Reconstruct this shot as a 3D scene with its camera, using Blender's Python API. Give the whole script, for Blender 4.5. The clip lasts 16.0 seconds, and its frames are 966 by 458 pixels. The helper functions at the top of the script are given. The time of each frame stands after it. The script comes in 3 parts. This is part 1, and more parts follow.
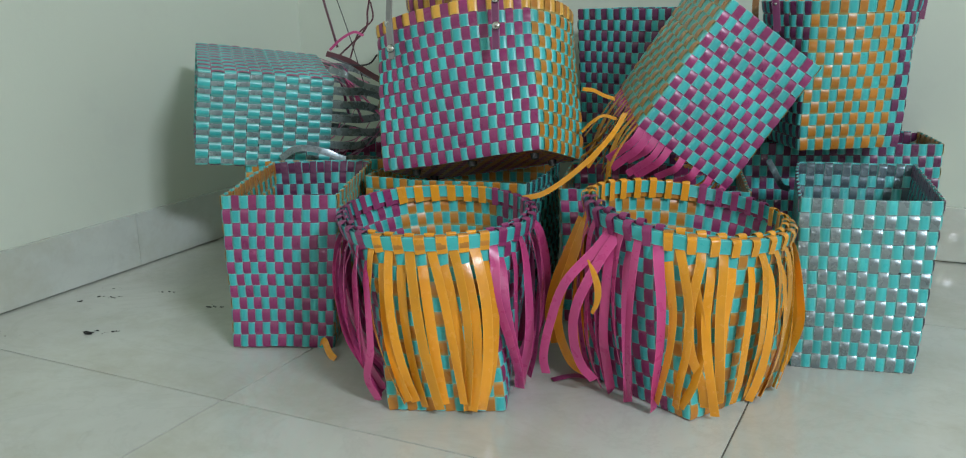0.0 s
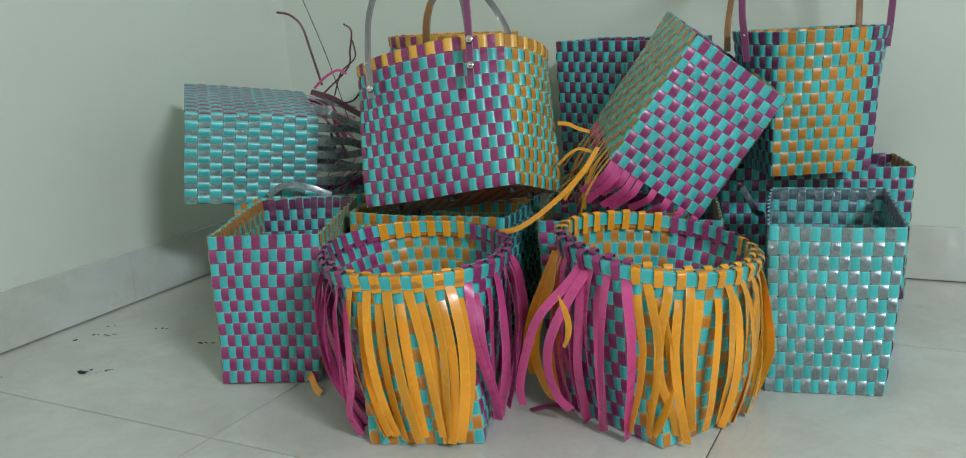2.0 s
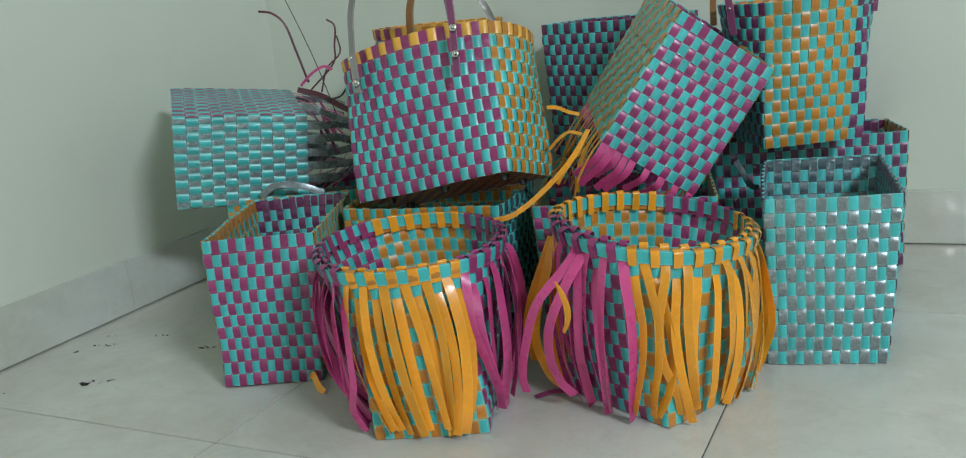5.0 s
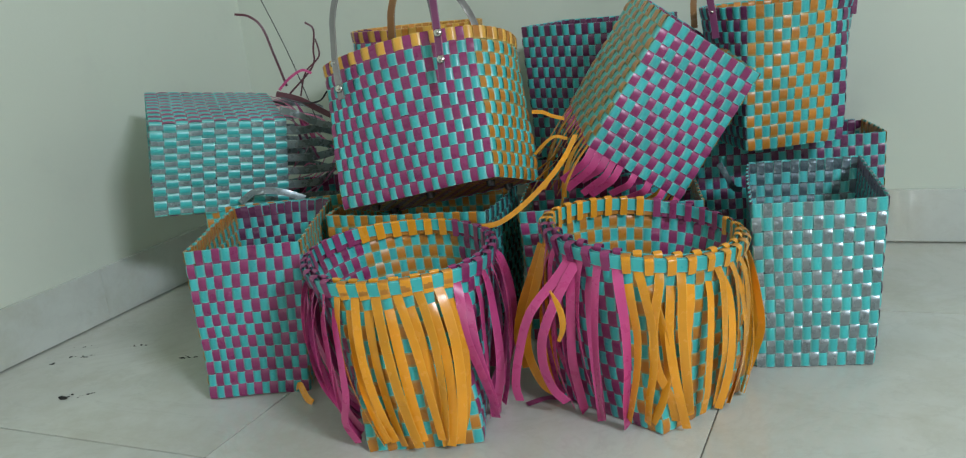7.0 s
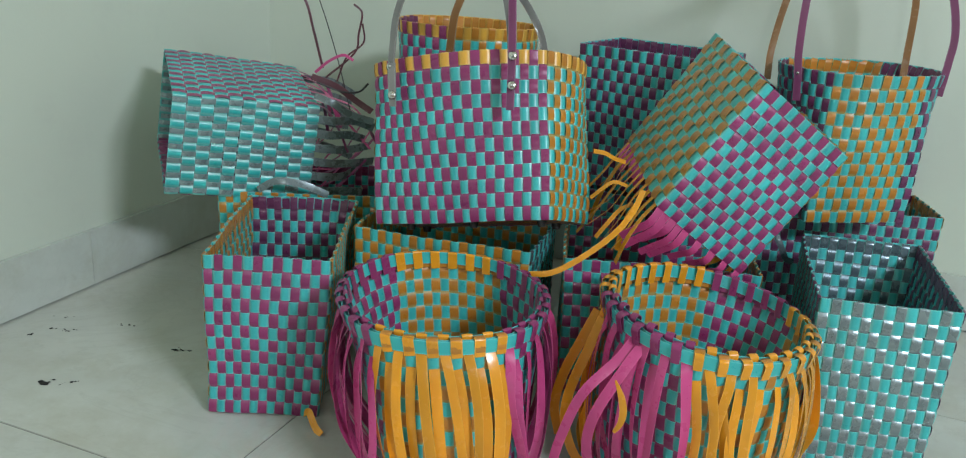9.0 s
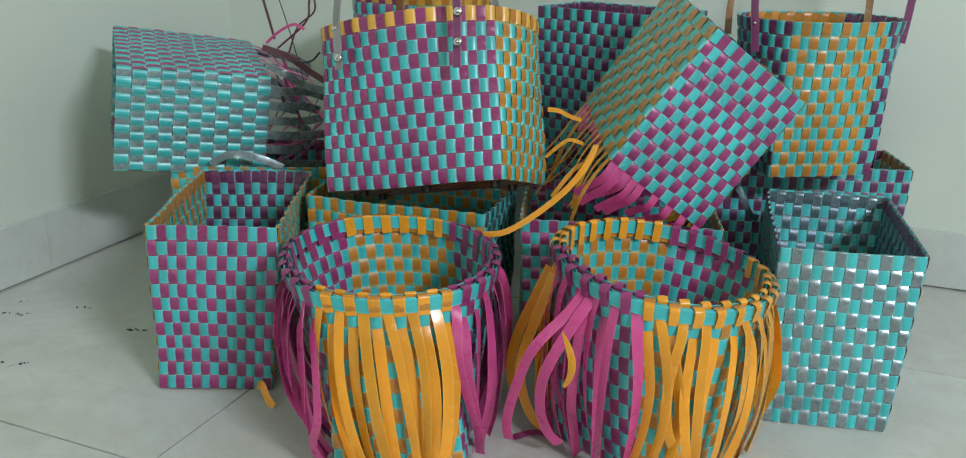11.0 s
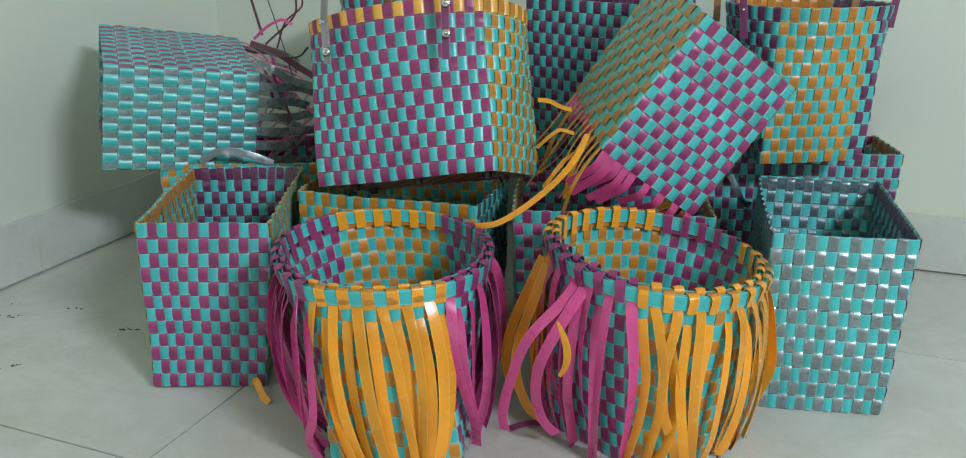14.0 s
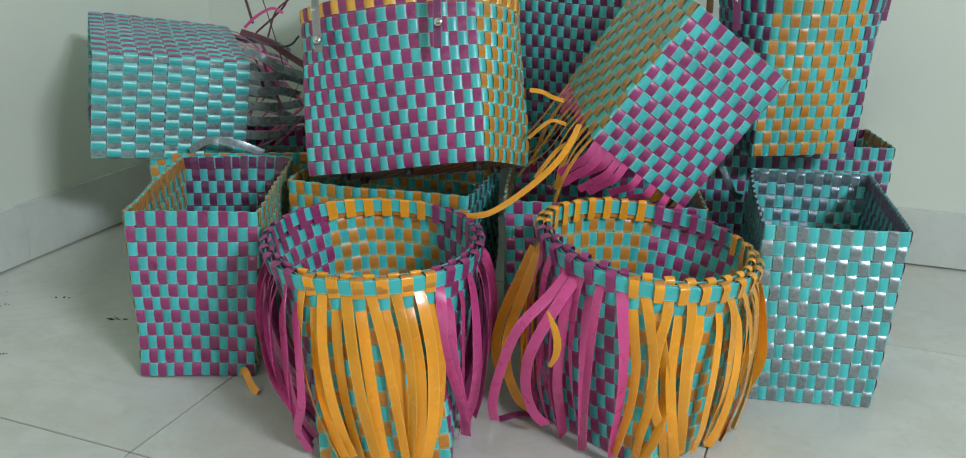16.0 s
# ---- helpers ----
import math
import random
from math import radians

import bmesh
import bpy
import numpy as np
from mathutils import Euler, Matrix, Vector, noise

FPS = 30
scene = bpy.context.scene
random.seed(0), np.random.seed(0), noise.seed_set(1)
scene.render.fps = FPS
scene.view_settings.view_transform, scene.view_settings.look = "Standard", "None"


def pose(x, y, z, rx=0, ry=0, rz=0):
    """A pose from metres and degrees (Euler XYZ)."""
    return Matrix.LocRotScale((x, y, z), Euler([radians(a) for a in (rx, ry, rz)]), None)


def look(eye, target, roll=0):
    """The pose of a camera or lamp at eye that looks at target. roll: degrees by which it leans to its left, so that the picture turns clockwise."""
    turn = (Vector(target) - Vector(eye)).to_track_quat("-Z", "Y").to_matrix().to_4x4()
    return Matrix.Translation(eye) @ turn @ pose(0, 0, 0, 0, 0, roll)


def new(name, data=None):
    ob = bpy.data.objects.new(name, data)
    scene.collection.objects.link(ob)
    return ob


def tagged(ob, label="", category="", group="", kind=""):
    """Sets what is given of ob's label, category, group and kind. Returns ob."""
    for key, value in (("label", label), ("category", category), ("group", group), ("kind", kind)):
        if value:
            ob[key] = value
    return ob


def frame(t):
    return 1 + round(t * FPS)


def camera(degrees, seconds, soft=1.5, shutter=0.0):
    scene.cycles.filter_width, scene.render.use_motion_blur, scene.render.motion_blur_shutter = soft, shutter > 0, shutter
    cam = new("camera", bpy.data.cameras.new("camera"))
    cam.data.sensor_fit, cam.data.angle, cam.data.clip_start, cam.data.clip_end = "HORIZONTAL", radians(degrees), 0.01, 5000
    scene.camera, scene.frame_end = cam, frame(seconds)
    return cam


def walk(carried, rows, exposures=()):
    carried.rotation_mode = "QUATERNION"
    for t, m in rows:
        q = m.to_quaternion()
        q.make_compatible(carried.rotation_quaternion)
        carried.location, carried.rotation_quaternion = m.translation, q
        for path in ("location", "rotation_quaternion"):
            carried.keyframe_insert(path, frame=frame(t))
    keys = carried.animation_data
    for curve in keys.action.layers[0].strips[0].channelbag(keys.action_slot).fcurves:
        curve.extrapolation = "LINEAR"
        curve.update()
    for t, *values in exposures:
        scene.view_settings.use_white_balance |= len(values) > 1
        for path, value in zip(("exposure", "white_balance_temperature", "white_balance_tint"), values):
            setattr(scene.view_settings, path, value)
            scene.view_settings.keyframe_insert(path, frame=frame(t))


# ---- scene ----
cam = camera(56.0, 16.0, soft=1.1, shutter=0.2)
PATH = [
    (0, (0.117, 0.077, 0.477), (-0.026, 2.009, -0.022), -1.2),
    (0.5, (0.124, 0.066, 0.486), (-0.021, 1.999, -0.005), -1.3),
    (1, (0.143, 0.043, 0.505), (-0.005, 1.981, 0.034), -1.5),
    (1.5, (0.15, 0.049, 0.507), (-0.002, 1.988, 0.043), -2.0),
    (2, (0.158, 0.054, 0.511), (0.002, 1.992, 0.043), -2.7),
    (2.5, (0.165, 0.067, 0.511), (0.011, 2.003, 0.032), -4.4),
    (3, (0.166, 0.066, 0.511), (0.012, 2.0, 0.025), -4.8),
    (3.5, (0.163, 0.061, 0.512), (0.008, 1.993, 0.021), -5.0),
    (4, (0.165, 0.061, 0.513), (0.012, 1.994, 0.022), -5.4),
    (6.5, (0.162, 0.067, 0.508), (0.015, 1.997, 0.004), -6.7),
    (7, (0.132, 0.072, 0.531), (0.054, 2.002, 0.013), -6.0),
    (7.5, (0.07, 0.084, 0.583), (0.23, 1.992, 0.005), -0.3),
    (8, (0.023, 0.111, 0.613), (0.272, 1.997, -0.006), 1.5),
    (8.5, (-0.013, 0.15, 0.649), (0.129, 2.045, 0.028), 2.2),
    (9, (0.003, 0.198, 0.63), (0.031, 2.094, -0.006), 3.5),
    (9.5, (0.033, 0.242, 0.571), (0.055, 2.134, -0.079), 3.2),
    (10, (0.064, 0.22, 0.58), (0.091, 2.115, -0.058), 2.5),
    (12.5, (0.067, 0.21, 0.575), (0.102, 2.102, -0.072), 0.9),
    (13, (0.062, 0.211, 0.573), (0.109, 2.103, -0.074), 0.7),
    (13.5, (0.061, 0.212, 0.57), (0.105, 2.104, -0.077), 0.7),
    (14, (0.066, 0.213, 0.572), (0.112, 2.104, -0.076), 0.6),
    (14.5, (0.067, 0.214, 0.57), (0.116, 2.106, -0.077), 0.6),
    (15, (0.069, 0.215, 0.568), (0.127, 2.106, -0.081), 0.7),
    (15.5, (0.07, 0.217, 0.568), (0.13, 2.106, -0.086), 0.8),
    (16, (0.068, 0.216, 0.565), (0.131, 2.104, -0.094), 1.1),
]
walk(cam, [(t, look(eye, target, roll)) for t, eye, target, roll in PATH],
     exposures=((0, -0.44, 6080, 5.7), (7.0, -0.47, 6080, 5.7), (8.5, -0.43, 6090, 6.0), (9.0, -0.37, 6050, 3.5), (9.5, -0.32, 6040, 6.7), (12.5, -0.30, 6040, 6.7), (16, -0.30, 6060, 8.0)))


# ---- light ----
world = bpy.data.worlds.new("world")
world.use_nodes = True
world.node_tree.nodes["Background"].inputs[0].default_value = (0.75, 0.85, 0.8, 1)
world.node_tree.nodes["Background"].inputs[1].default_value = 0.05
scene.world = world


def lamp(name, kind, place, power, size, color, target=None):
    data = bpy.data.lights.new(name, kind)
    data.energy, data.color = power, color
    if kind == "AREA":
        data.shape, data.size, data.size_y = "RECTANGLE", size[0], size[1]
    else:
        data.shadow_soft_size = size
    ob = new(name, data)
    ob.matrix_world = look(place, target) if target else pose(*place)
    return ob


lamp("tube_light", "AREA", (2.0, -1.55, 2.2), 100, (0.8, 0.3), (0.90, 0.905, 1.0), (0.0, 1.4, 0.2))
for height in (1.16, 1.47):
    lamp("wall_bulb", "POINT", (-0.47, -2.85, height - 0.045), 23, 0.026, (0.91, 0.91, 1.0))

# ---- materials ----


def material(name):
    m = bpy.data.materials.new(name)
    m.use_nodes = True
    nt = m.node_tree
    return m, nt, nt.nodes["Principled BSDF"]


def node(nt, kind, **inputs):
    n = nt.nodes.new(kind)
    for k, v in inputs.items():
        n.inputs[k.replace("_", " ")].default_value = v
    return n


def ramp(nt, fac, stops):
    r = nt.nodes.new("ShaderNodeValToRGB")
    while len(r.color_ramp.elements) < len(stops):
        r.color_ramp.elements.new(0.5)
    for e, (p, c) in zip(r.color_ramp.elements, stops):
        e.position = p
        e.color = (*c, 1) if len(c) == 3 else c
    nt.links.new(fac, r.inputs[0])
    return r.outputs[0]


def mix(nt, fac, a, b, mode="MIX"):
    n = nt.nodes.new("ShaderNodeMix")
    n.data_type, n.blend_type = "RGBA", mode
    for sock, val in ((n.inputs[0], fac), (n.inputs[6], a), (n.inputs[7], b)):
        if hasattr(val, "is_linked"):
            nt.links.new(val, sock)
        elif isinstance(val, (int, float)):
            sock.default_value = val
        else:
            sock.default_value = (*val, 1)
    return n.outputs[2]


def strap_material(name, color, edge, rough=0.32, metal=0.0, sheen_tint=None, bend_sheen=0.75):
    """Extruded plastic strap: paler rolled edges, sheen painted pale on the bends where it dives under the next strap,
    faint lengthwise embossing, scuffs.
    """
    m, nt, b = material(name)
    uv = nt.nodes.new("ShaderNodeUVMap")
    sep = nt.nodes.new("ShaderNodeSeparateXYZ")
    nt.links.new(uv.outputs[0], sep.inputs[0])
    edge_band = ramp(nt, sep.outputs[0], [(0.0, (1, 1, 1)), (0.085, (0, 0, 0)), (0.915, (0, 0, 0)), (1.0, (1, 1, 1))])
    tex = nt.nodes.new("ShaderNodeTexCoord")
    grain = node(nt, "ShaderNodeTexNoise", Scale=90.0, Detail=3.0)
    nt.links.new(tex.outputs["Object"], grain.inputs["Vector"])
    wear = node(nt, "ShaderNodeTexNoise", Scale=14.0, Detail=4.0)
    nt.links.new(tex.outputs["Object"], wear.inputs["Vector"])
    info = nt.nodes.new("ShaderNodeObjectInfo")
    dark = tuple(c * 0.78 for c in color)
    base = mix(nt, ramp(nt, wear.outputs[0], [(0.35, (0, 0, 0)), (0.68, (1, 1, 1))]), dark, color)
    tone = mix(nt, info.outputs["Random"], (0.84, 0.86, 0.84), (1.08, 1.06, 1.04))
    base = mix(nt, 1.0, base, tone, "MULTIPLY")
    base = mix(nt, edge_band, base, edge)
    # painted sheen: paler colour where the strap bends under its neighbour
    sheen_map = nt.nodes.new("ShaderNodeUVMap")
    sheen_map.uv_map = "bend_sheen"
    sheen_at = nt.nodes.new("ShaderNodeSeparateXYZ")
    nt.links.new(sheen_map.outputs[0], sheen_at.inputs[0])
    base = mix(nt, ramp(nt, sheen_at.outputs[0], [(0.05, (0, 0, 0)), (0.95, (bend_sheen,) * 3)]), base, sheen_tint or edge)
    nt.links.new(base, b.inputs["Base Color"])
    nt.links.new(ramp(nt, grain.outputs[0], [(0.3, (rough - 0.07,) * 3), (0.75, (rough + 0.13,) * 3)]), b.inputs["Roughness"])
    b.inputs["Metallic"].default_value = metal
    b.inputs["Specular IOR Level"].default_value = 0.5
    b.inputs["Coat Weight"].default_value = 0.3 if metal == 0 else 0.0
    b.inputs["Coat Roughness"].default_value = 0.36
    wave = node(nt, "ShaderNodeTexNoise", Scale=1.0, Detail=2.0)
    mp = nt.nodes.new("ShaderNodeMapping")
    mp.inputs["Scale"].default_value = (9.0, 160.0, 1.0)
    nt.links.new(uv.outputs[0], mp.inputs[0])
    nt.links.new(mp.outputs[0], wave.inputs["Vector"])
    bump = node(nt, "ShaderNodeBump", Strength=0.25, Distance=0.0006)
    nt.links.new(wave.outputs[0], bump.inputs["Height"])
    nt.links.new(bump.outputs[0], b.inputs["Normal"])
    return m


# the second pale tint paints sheen onto the bends of woven straps
TEAL = strap_material("teal_strap", (0.080, 0.59, 0.59), (0.21, 0.69, 0.67), sheen_tint=(0.36, 0.69, 0.60), bend_sheen=0.6)
MAGENTA = strap_material("magenta_strap", (0.33, 0.040, 0.170), (0.36, 0.07, 0.20), sheen_tint=(0.42, 0.15, 0.26), bend_sheen=0.5)
# lighter copy of the magenta strap, light on hanging ends painted in
LIT_MAGENTA = strap_material("lit_magenta_strap", (0.68, 0.075, 0.28), (0.70, 0.11, 0.31), 0.3)
ORANGE = strap_material("orange_strap", (0.62, 0.25, 0.028), (0.62, 0.36, 0.07), sheen_tint=(0.47, 0.46, 0.18), bend_sheen=0.72)
# orange strap again, with the light on loops and loose ends painted in
LIT_ORANGE = strap_material("lit_orange_strap", (0.98, 0.41, 0.020), (0.98, 0.50, 0.07), 0.2)
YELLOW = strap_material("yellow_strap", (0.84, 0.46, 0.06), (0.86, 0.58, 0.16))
PURPLE = strap_material("purple_strap", (0.16, 0.035, 0.115), (0.18, 0.06, 0.15), sheen_tint=(0.22, 0.13, 0.19), bend_sheen=0.5)
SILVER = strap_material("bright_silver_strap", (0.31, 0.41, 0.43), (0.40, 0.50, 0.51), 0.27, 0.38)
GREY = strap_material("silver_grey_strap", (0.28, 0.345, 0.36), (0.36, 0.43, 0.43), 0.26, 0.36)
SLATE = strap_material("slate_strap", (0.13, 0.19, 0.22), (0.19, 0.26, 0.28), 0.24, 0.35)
DRY = strap_material("dried_maroon_strap", (0.10, 0.014, 0.03), (0.16, 0.04, 0.06), 0.4)
BLACK = strap_material("black_cord", (0.012, 0.012, 0.012), (0.02, 0.02, 0.02), 0.5)
TAN = strap_material("tan_handle", (0.35, 0.17, 0.06), (0.42, 0.26, 0.12), 0.2)
MAUVE = strap_material("mauve_handle", (0.22, 0.06, 0.15), (0.36, 0.20, 0.30), 0.16)
CLEAR = strap_material("clear_grey_handle", (0.30, 0.30, 0.29), (0.46, 0.46, 0.44), 0.15, 0.3)


def plain_material(name, color, rough, metal=0.0):
    m, nt, b = material(name)
    tex = nt.nodes.new("ShaderNodeTexCoord")
    n = node(nt, "ShaderNodeTexNoise", Scale=60.0, Detail=4.0)
    nt.links.new(tex.outputs["Object"], n.inputs["Vector"])
    c = mix(nt, n.outputs[0], tuple(v * 0.75 for v in color), tuple(min(1, v * 1.2) for v in color))
    nt.links.new(c, b.inputs["Base Color"])
    b.inputs["Roughness"].default_value, b.inputs["Metallic"].default_value = rough, metal
    return m


METAL = plain_material("nickel_rivet", (0.75, 0.74, 0.70), 0.22, 1.0)
RUBBER = plain_material("black_foot", (0.014, 0.013, 0.013), 0.35)
GROUT = plain_material("grout", (0.16, 0.16, 0.145), 0.9)


def wall_material():
    m, nt, b = material("painted_plaster")
    tex = nt.nodes.new("ShaderNodeTexCoord")
    big = node(nt, "ShaderNodeTexNoise", Scale=1.6, Detail=5.0, Roughness=0.6)
    fine = node(nt, "ShaderNodeTexNoise", Scale=220.0, Detail=3.0)
    smear = node(nt, "ShaderNodeTexNoise", Scale=7.0, Detail=6.0, Roughness=0.7)
    for n in (big, fine, smear):
        nt.links.new(tex.outputs["Object"], n.inputs["Vector"])
    c = mix(nt, big.outputs[0], (0.635, 0.70, 0.59), (0.695, 0.75, 0.65))
    c = mix(nt, ramp(nt, smear.outputs[0], [(0.55, (0, 0, 0)), (0.8, (0.5, 0.5, 0.5))]), c, (0.595, 0.64, 0.56))
    nt.links.new(c, b.inputs["Base Color"])
    b.inputs["Roughness"].default_value = 0.55
    bump = node(nt, "ShaderNodeBump", Strength=0.12, Distance=0.001)
    nt.links.new(fine.outputs[0], bump.inputs["Height"])
    nt.links.new(bump.outputs[0], b.inputs["Normal"])
    return m


def marble_material(name, base, vein, rough, scale=2.2):
    m, nt, b = material(name)
    tex = nt.nodes.new("ShaderNodeTexCoord")
    info = nt.nodes.new("ShaderNodeObjectInfo")
    add = nt.nodes.new("ShaderNodeVectorMath")
    add.operation = "MULTIPLY_ADD"
    add.inputs[1].default_value = (1, 1, 1)
    comb = nt.nodes.new("ShaderNodeCombineXYZ")
    mul = nt.nodes.new("ShaderNodeMath")
    mul.operation = "MULTIPLY"
    mul.inputs[1].default_value = 37.0
    nt.links.new(info.outputs["Random"], mul.inputs[0])
    nt.links.new(mul.outputs[0], comb.inputs[0])
    nt.links.new(mul.outputs[0], comb.inputs[1])
    nt.links.new(tex.outputs["Object"], add.inputs[0])
    nt.links.new(comb.outputs[0], add.inputs[2])
    cloud = node(nt, "ShaderNodeTexNoise", Scale=scale, Detail=6.0, Roughness=0.6, Distortion=1.5)
    veins = node(nt, "ShaderNodeTexNoise", Scale=scale * 1.7, Detail=8.0, Roughness=0.65, Distortion=2.5)
    dust = node(nt, "ShaderNodeTexNoise", Scale=35.0, Detail=6.0, Roughness=0.75)
    for n in (cloud, veins, dust):
        nt.links.new(add.outputs[0], n.inputs["Vector"])
    c = mix(nt, ramp(nt, cloud.outputs[0], [(0.35, (0, 0, 0)), (0.65, (1, 1, 1))]), tuple(v * 0.88 for v in base), base)
    c = mix(nt, ramp(nt, veins.outputs[0], [(0.47, (0, 0, 0)), (0.5, (0.16, 0.16, 0.16)), (0.53, (0, 0, 0))]), c, vein)
    c = mix(nt, ramp(nt, dust.outputs[0], [(0.58, (0, 0, 0)), (0.75, (0.35, 0.35, 0.35))]), c, vein)
    stain = node(nt, "ShaderNodeTexNoise", Scale=4.5, Detail=7.0, Roughness=0.7)
    nt.links.new(add.outputs[0], stain.inputs["Vector"])
    c = mix(nt, ramp(nt, stain.outputs[0], [(0.47, (0, 0, 0)), (0.68, (0.62, 0.62, 0.62))]), c, (base[0] * 0.74, base[1] * 0.71, base[2] * 0.62))
    nt.links.new(c, b.inputs["Base Color"])
    nt.links.new(ramp(nt, dust.outputs[0], [(0.3, (rough,) * 3), (0.7, (rough + 0.012,) * 3)]), b.inputs["Roughness"])
    return m


PLASTER = wall_material()
TILE = marble_material("polished_marble_tile", (0.67, 0.69, 0.63), (0.42, 0.44, 0.39), 0.02)
SKIRT = marble_material("polished_marble_skirting", (0.62, 0.665, 0.61), (0.47, 0.50, 0.46), 0.006, 3.0)
# tones of the unseen ceiling and walls, set to dim and warm bounced light
BOUNCE_CEIL = plain_material("ceiling_bounce_tone", (0.55, 0.53, 0.44), 0.8)
BOUNCE_WALL = plain_material("wall_bounce_tone", (0.38, 0.355, 0.26), 0.7)
BOARD = plain_material("brown_board", (0.16, 0.105, 0.065), 0.6)
GRIT = plain_material("dark_crumbs", (0.02, 0.02, 0.018), 0.8)

# ---- mesh helpers ----


def mesh_object(name, verts, faces, mat, parent=None, label="", smooth=True, uvs=None, bend_sheens=None):
    me = bpy.data.meshes.new(name)
    me.from_pydata(verts, [], faces)
    if uvs is not None:
        lay = me.uv_layers.new(name="UVMap")
        idx = np.empty(len(me.loops), dtype=np.int32)
        me.loops.foreach_get("vertex_index", idx)
        lay.data.foreach_set("uv", np.asarray(uvs, dtype=np.float32)[idx].ravel())
        # per-vertex mask for the sheen painted at the bends
        sheen_tint = np.zeros((len(verts), 2), dtype=np.float32)
        if bend_sheens is not None:
            sheen_tint[:, 0] = np.repeat(np.asarray(bend_sheens, dtype=np.float32), 9)
        lay = me.uv_layers.new(name="bend_sheen")
        lay.data.foreach_set("uv", sheen_tint[idx].ravel())
    if smooth:
        me.polygons.foreach_set("use_smooth", np.ones(len(me.polygons), dtype=bool))
    me.materials.append(mat)
    me.update()
    ob = new(name, me)
    if parent:
        ob.parent = parent
    if label:
        tagged(ob, label)
    return ob


def part(name, bm, mat, parent=None, label="", smooth=False):
    me = bpy.data.meshes.new(name)
    bm.to_mesh(me)
    bm.free()
    me.materials.append(mat)
    if smooth:
        me.polygons.foreach_set("use_smooth", np.ones(len(me.polygons), dtype=bool))
    ob = new(name, me)
    if parent:
        ob.parent = parent
    if label:
        tagged(ob, label)
    return ob


def box_bm(lo, hi, bevel=0.0, bm=None):
    own = bm is None
    bm = bm or bmesh.new()
    lo, hi = Vector(lo), Vector(hi)
    r = bmesh.ops.create_cube(bm, size=1.0, matrix=Matrix.Translation((lo + hi) / 2) @ Matrix.Diagonal((*(hi - lo), 1)))
    if bevel and own:
        bmesh.ops.bevel(bm, geom=bm.edges[:], offset=bevel, segments=2, affect="EDGES")
    return bm


def ribbon_data(pts, nrm, width, thick=0.0006, cup=0.00025, closed=False):
    """A strap along pts with outward normals nrm: five-sided section, uv across and along."""
    P, N = np.asarray(pts, float), np.asarray(nrm, float)
    n = len(P)
    if closed:
        T = np.roll(P, -1, 0) - np.roll(P, 1, 0)
    else:
        T = np.gradient(P, axis=0)
    T /= np.linalg.norm(T, axis=1)[:, None] + 1e-12
    N = N - (N * T).sum(1)[:, None] * T
    N /= np.linalg.norm(N, axis=1)[:, None] + 1e-12
    S = np.cross(T, N)
    w = np.full((n, 1), width / 2) if np.isscalar(width) else np.asarray(width).reshape(-1, 1) / 2
    h = thick / 2
    lt, mt, rt = P - S * w + N * (h - cup), P + N * (h + cup), P + S * w + N * (h - cup)
    rb, lb = P + S * w - N * h, P - S * w - N * h
    V = np.stack([lt, mt, rt, rb, lb, rt, rb, lb, lt], 1).reshape(-1, 3)
    L = np.concatenate([[0], np.cumsum(np.linalg.norm(np.diff(P, axis=0), axis=1))])
    U = np.stack([np.stack([np.full(n, a), L], 1) for a in (0.0, 0.5, 1.0, 1.0, 0.0, 1.0, 1.0, 0.0, 0.0)], 1).reshape(-1, 2)
    F = []
    for k in range(n if closed else n - 1):
        a, b = k * 9, ((k + 1) % n) * 9
        for q in (0, 1, 3, 5, 7):
            F.append((a + q, a + q + 1, b + q + 1, b + q))
    return V, F, U


def ribbon(name, pts, nrm, width, mat, parent, label="", bend_sheens=None, **kw):
    V, F, U = ribbon_data(pts, nrm, width, **kw)
    return mesh_object(name, V.tolist(), F, mat, parent, label, uvs=U, bend_sheens=bend_sheens)


def axes(origin, x, z):
    """A pose with its z along z and its x near x."""
    z = Vector(z).normalized()
    y = z.cross(Vector(x)).normalized()
    x = y.cross(z)
    return Matrix.Translation(origin) @ Matrix((x, y, z)).transposed().to_4x4()


def smoothstep(t):
    t = min(1.0, max(0.0, t))
    return t * t * (3 - 2 * t)


PROFILE = ((0.0, 0.0), (0.22, 0.82), (0.5, 1.0), (0.78, 0.82))


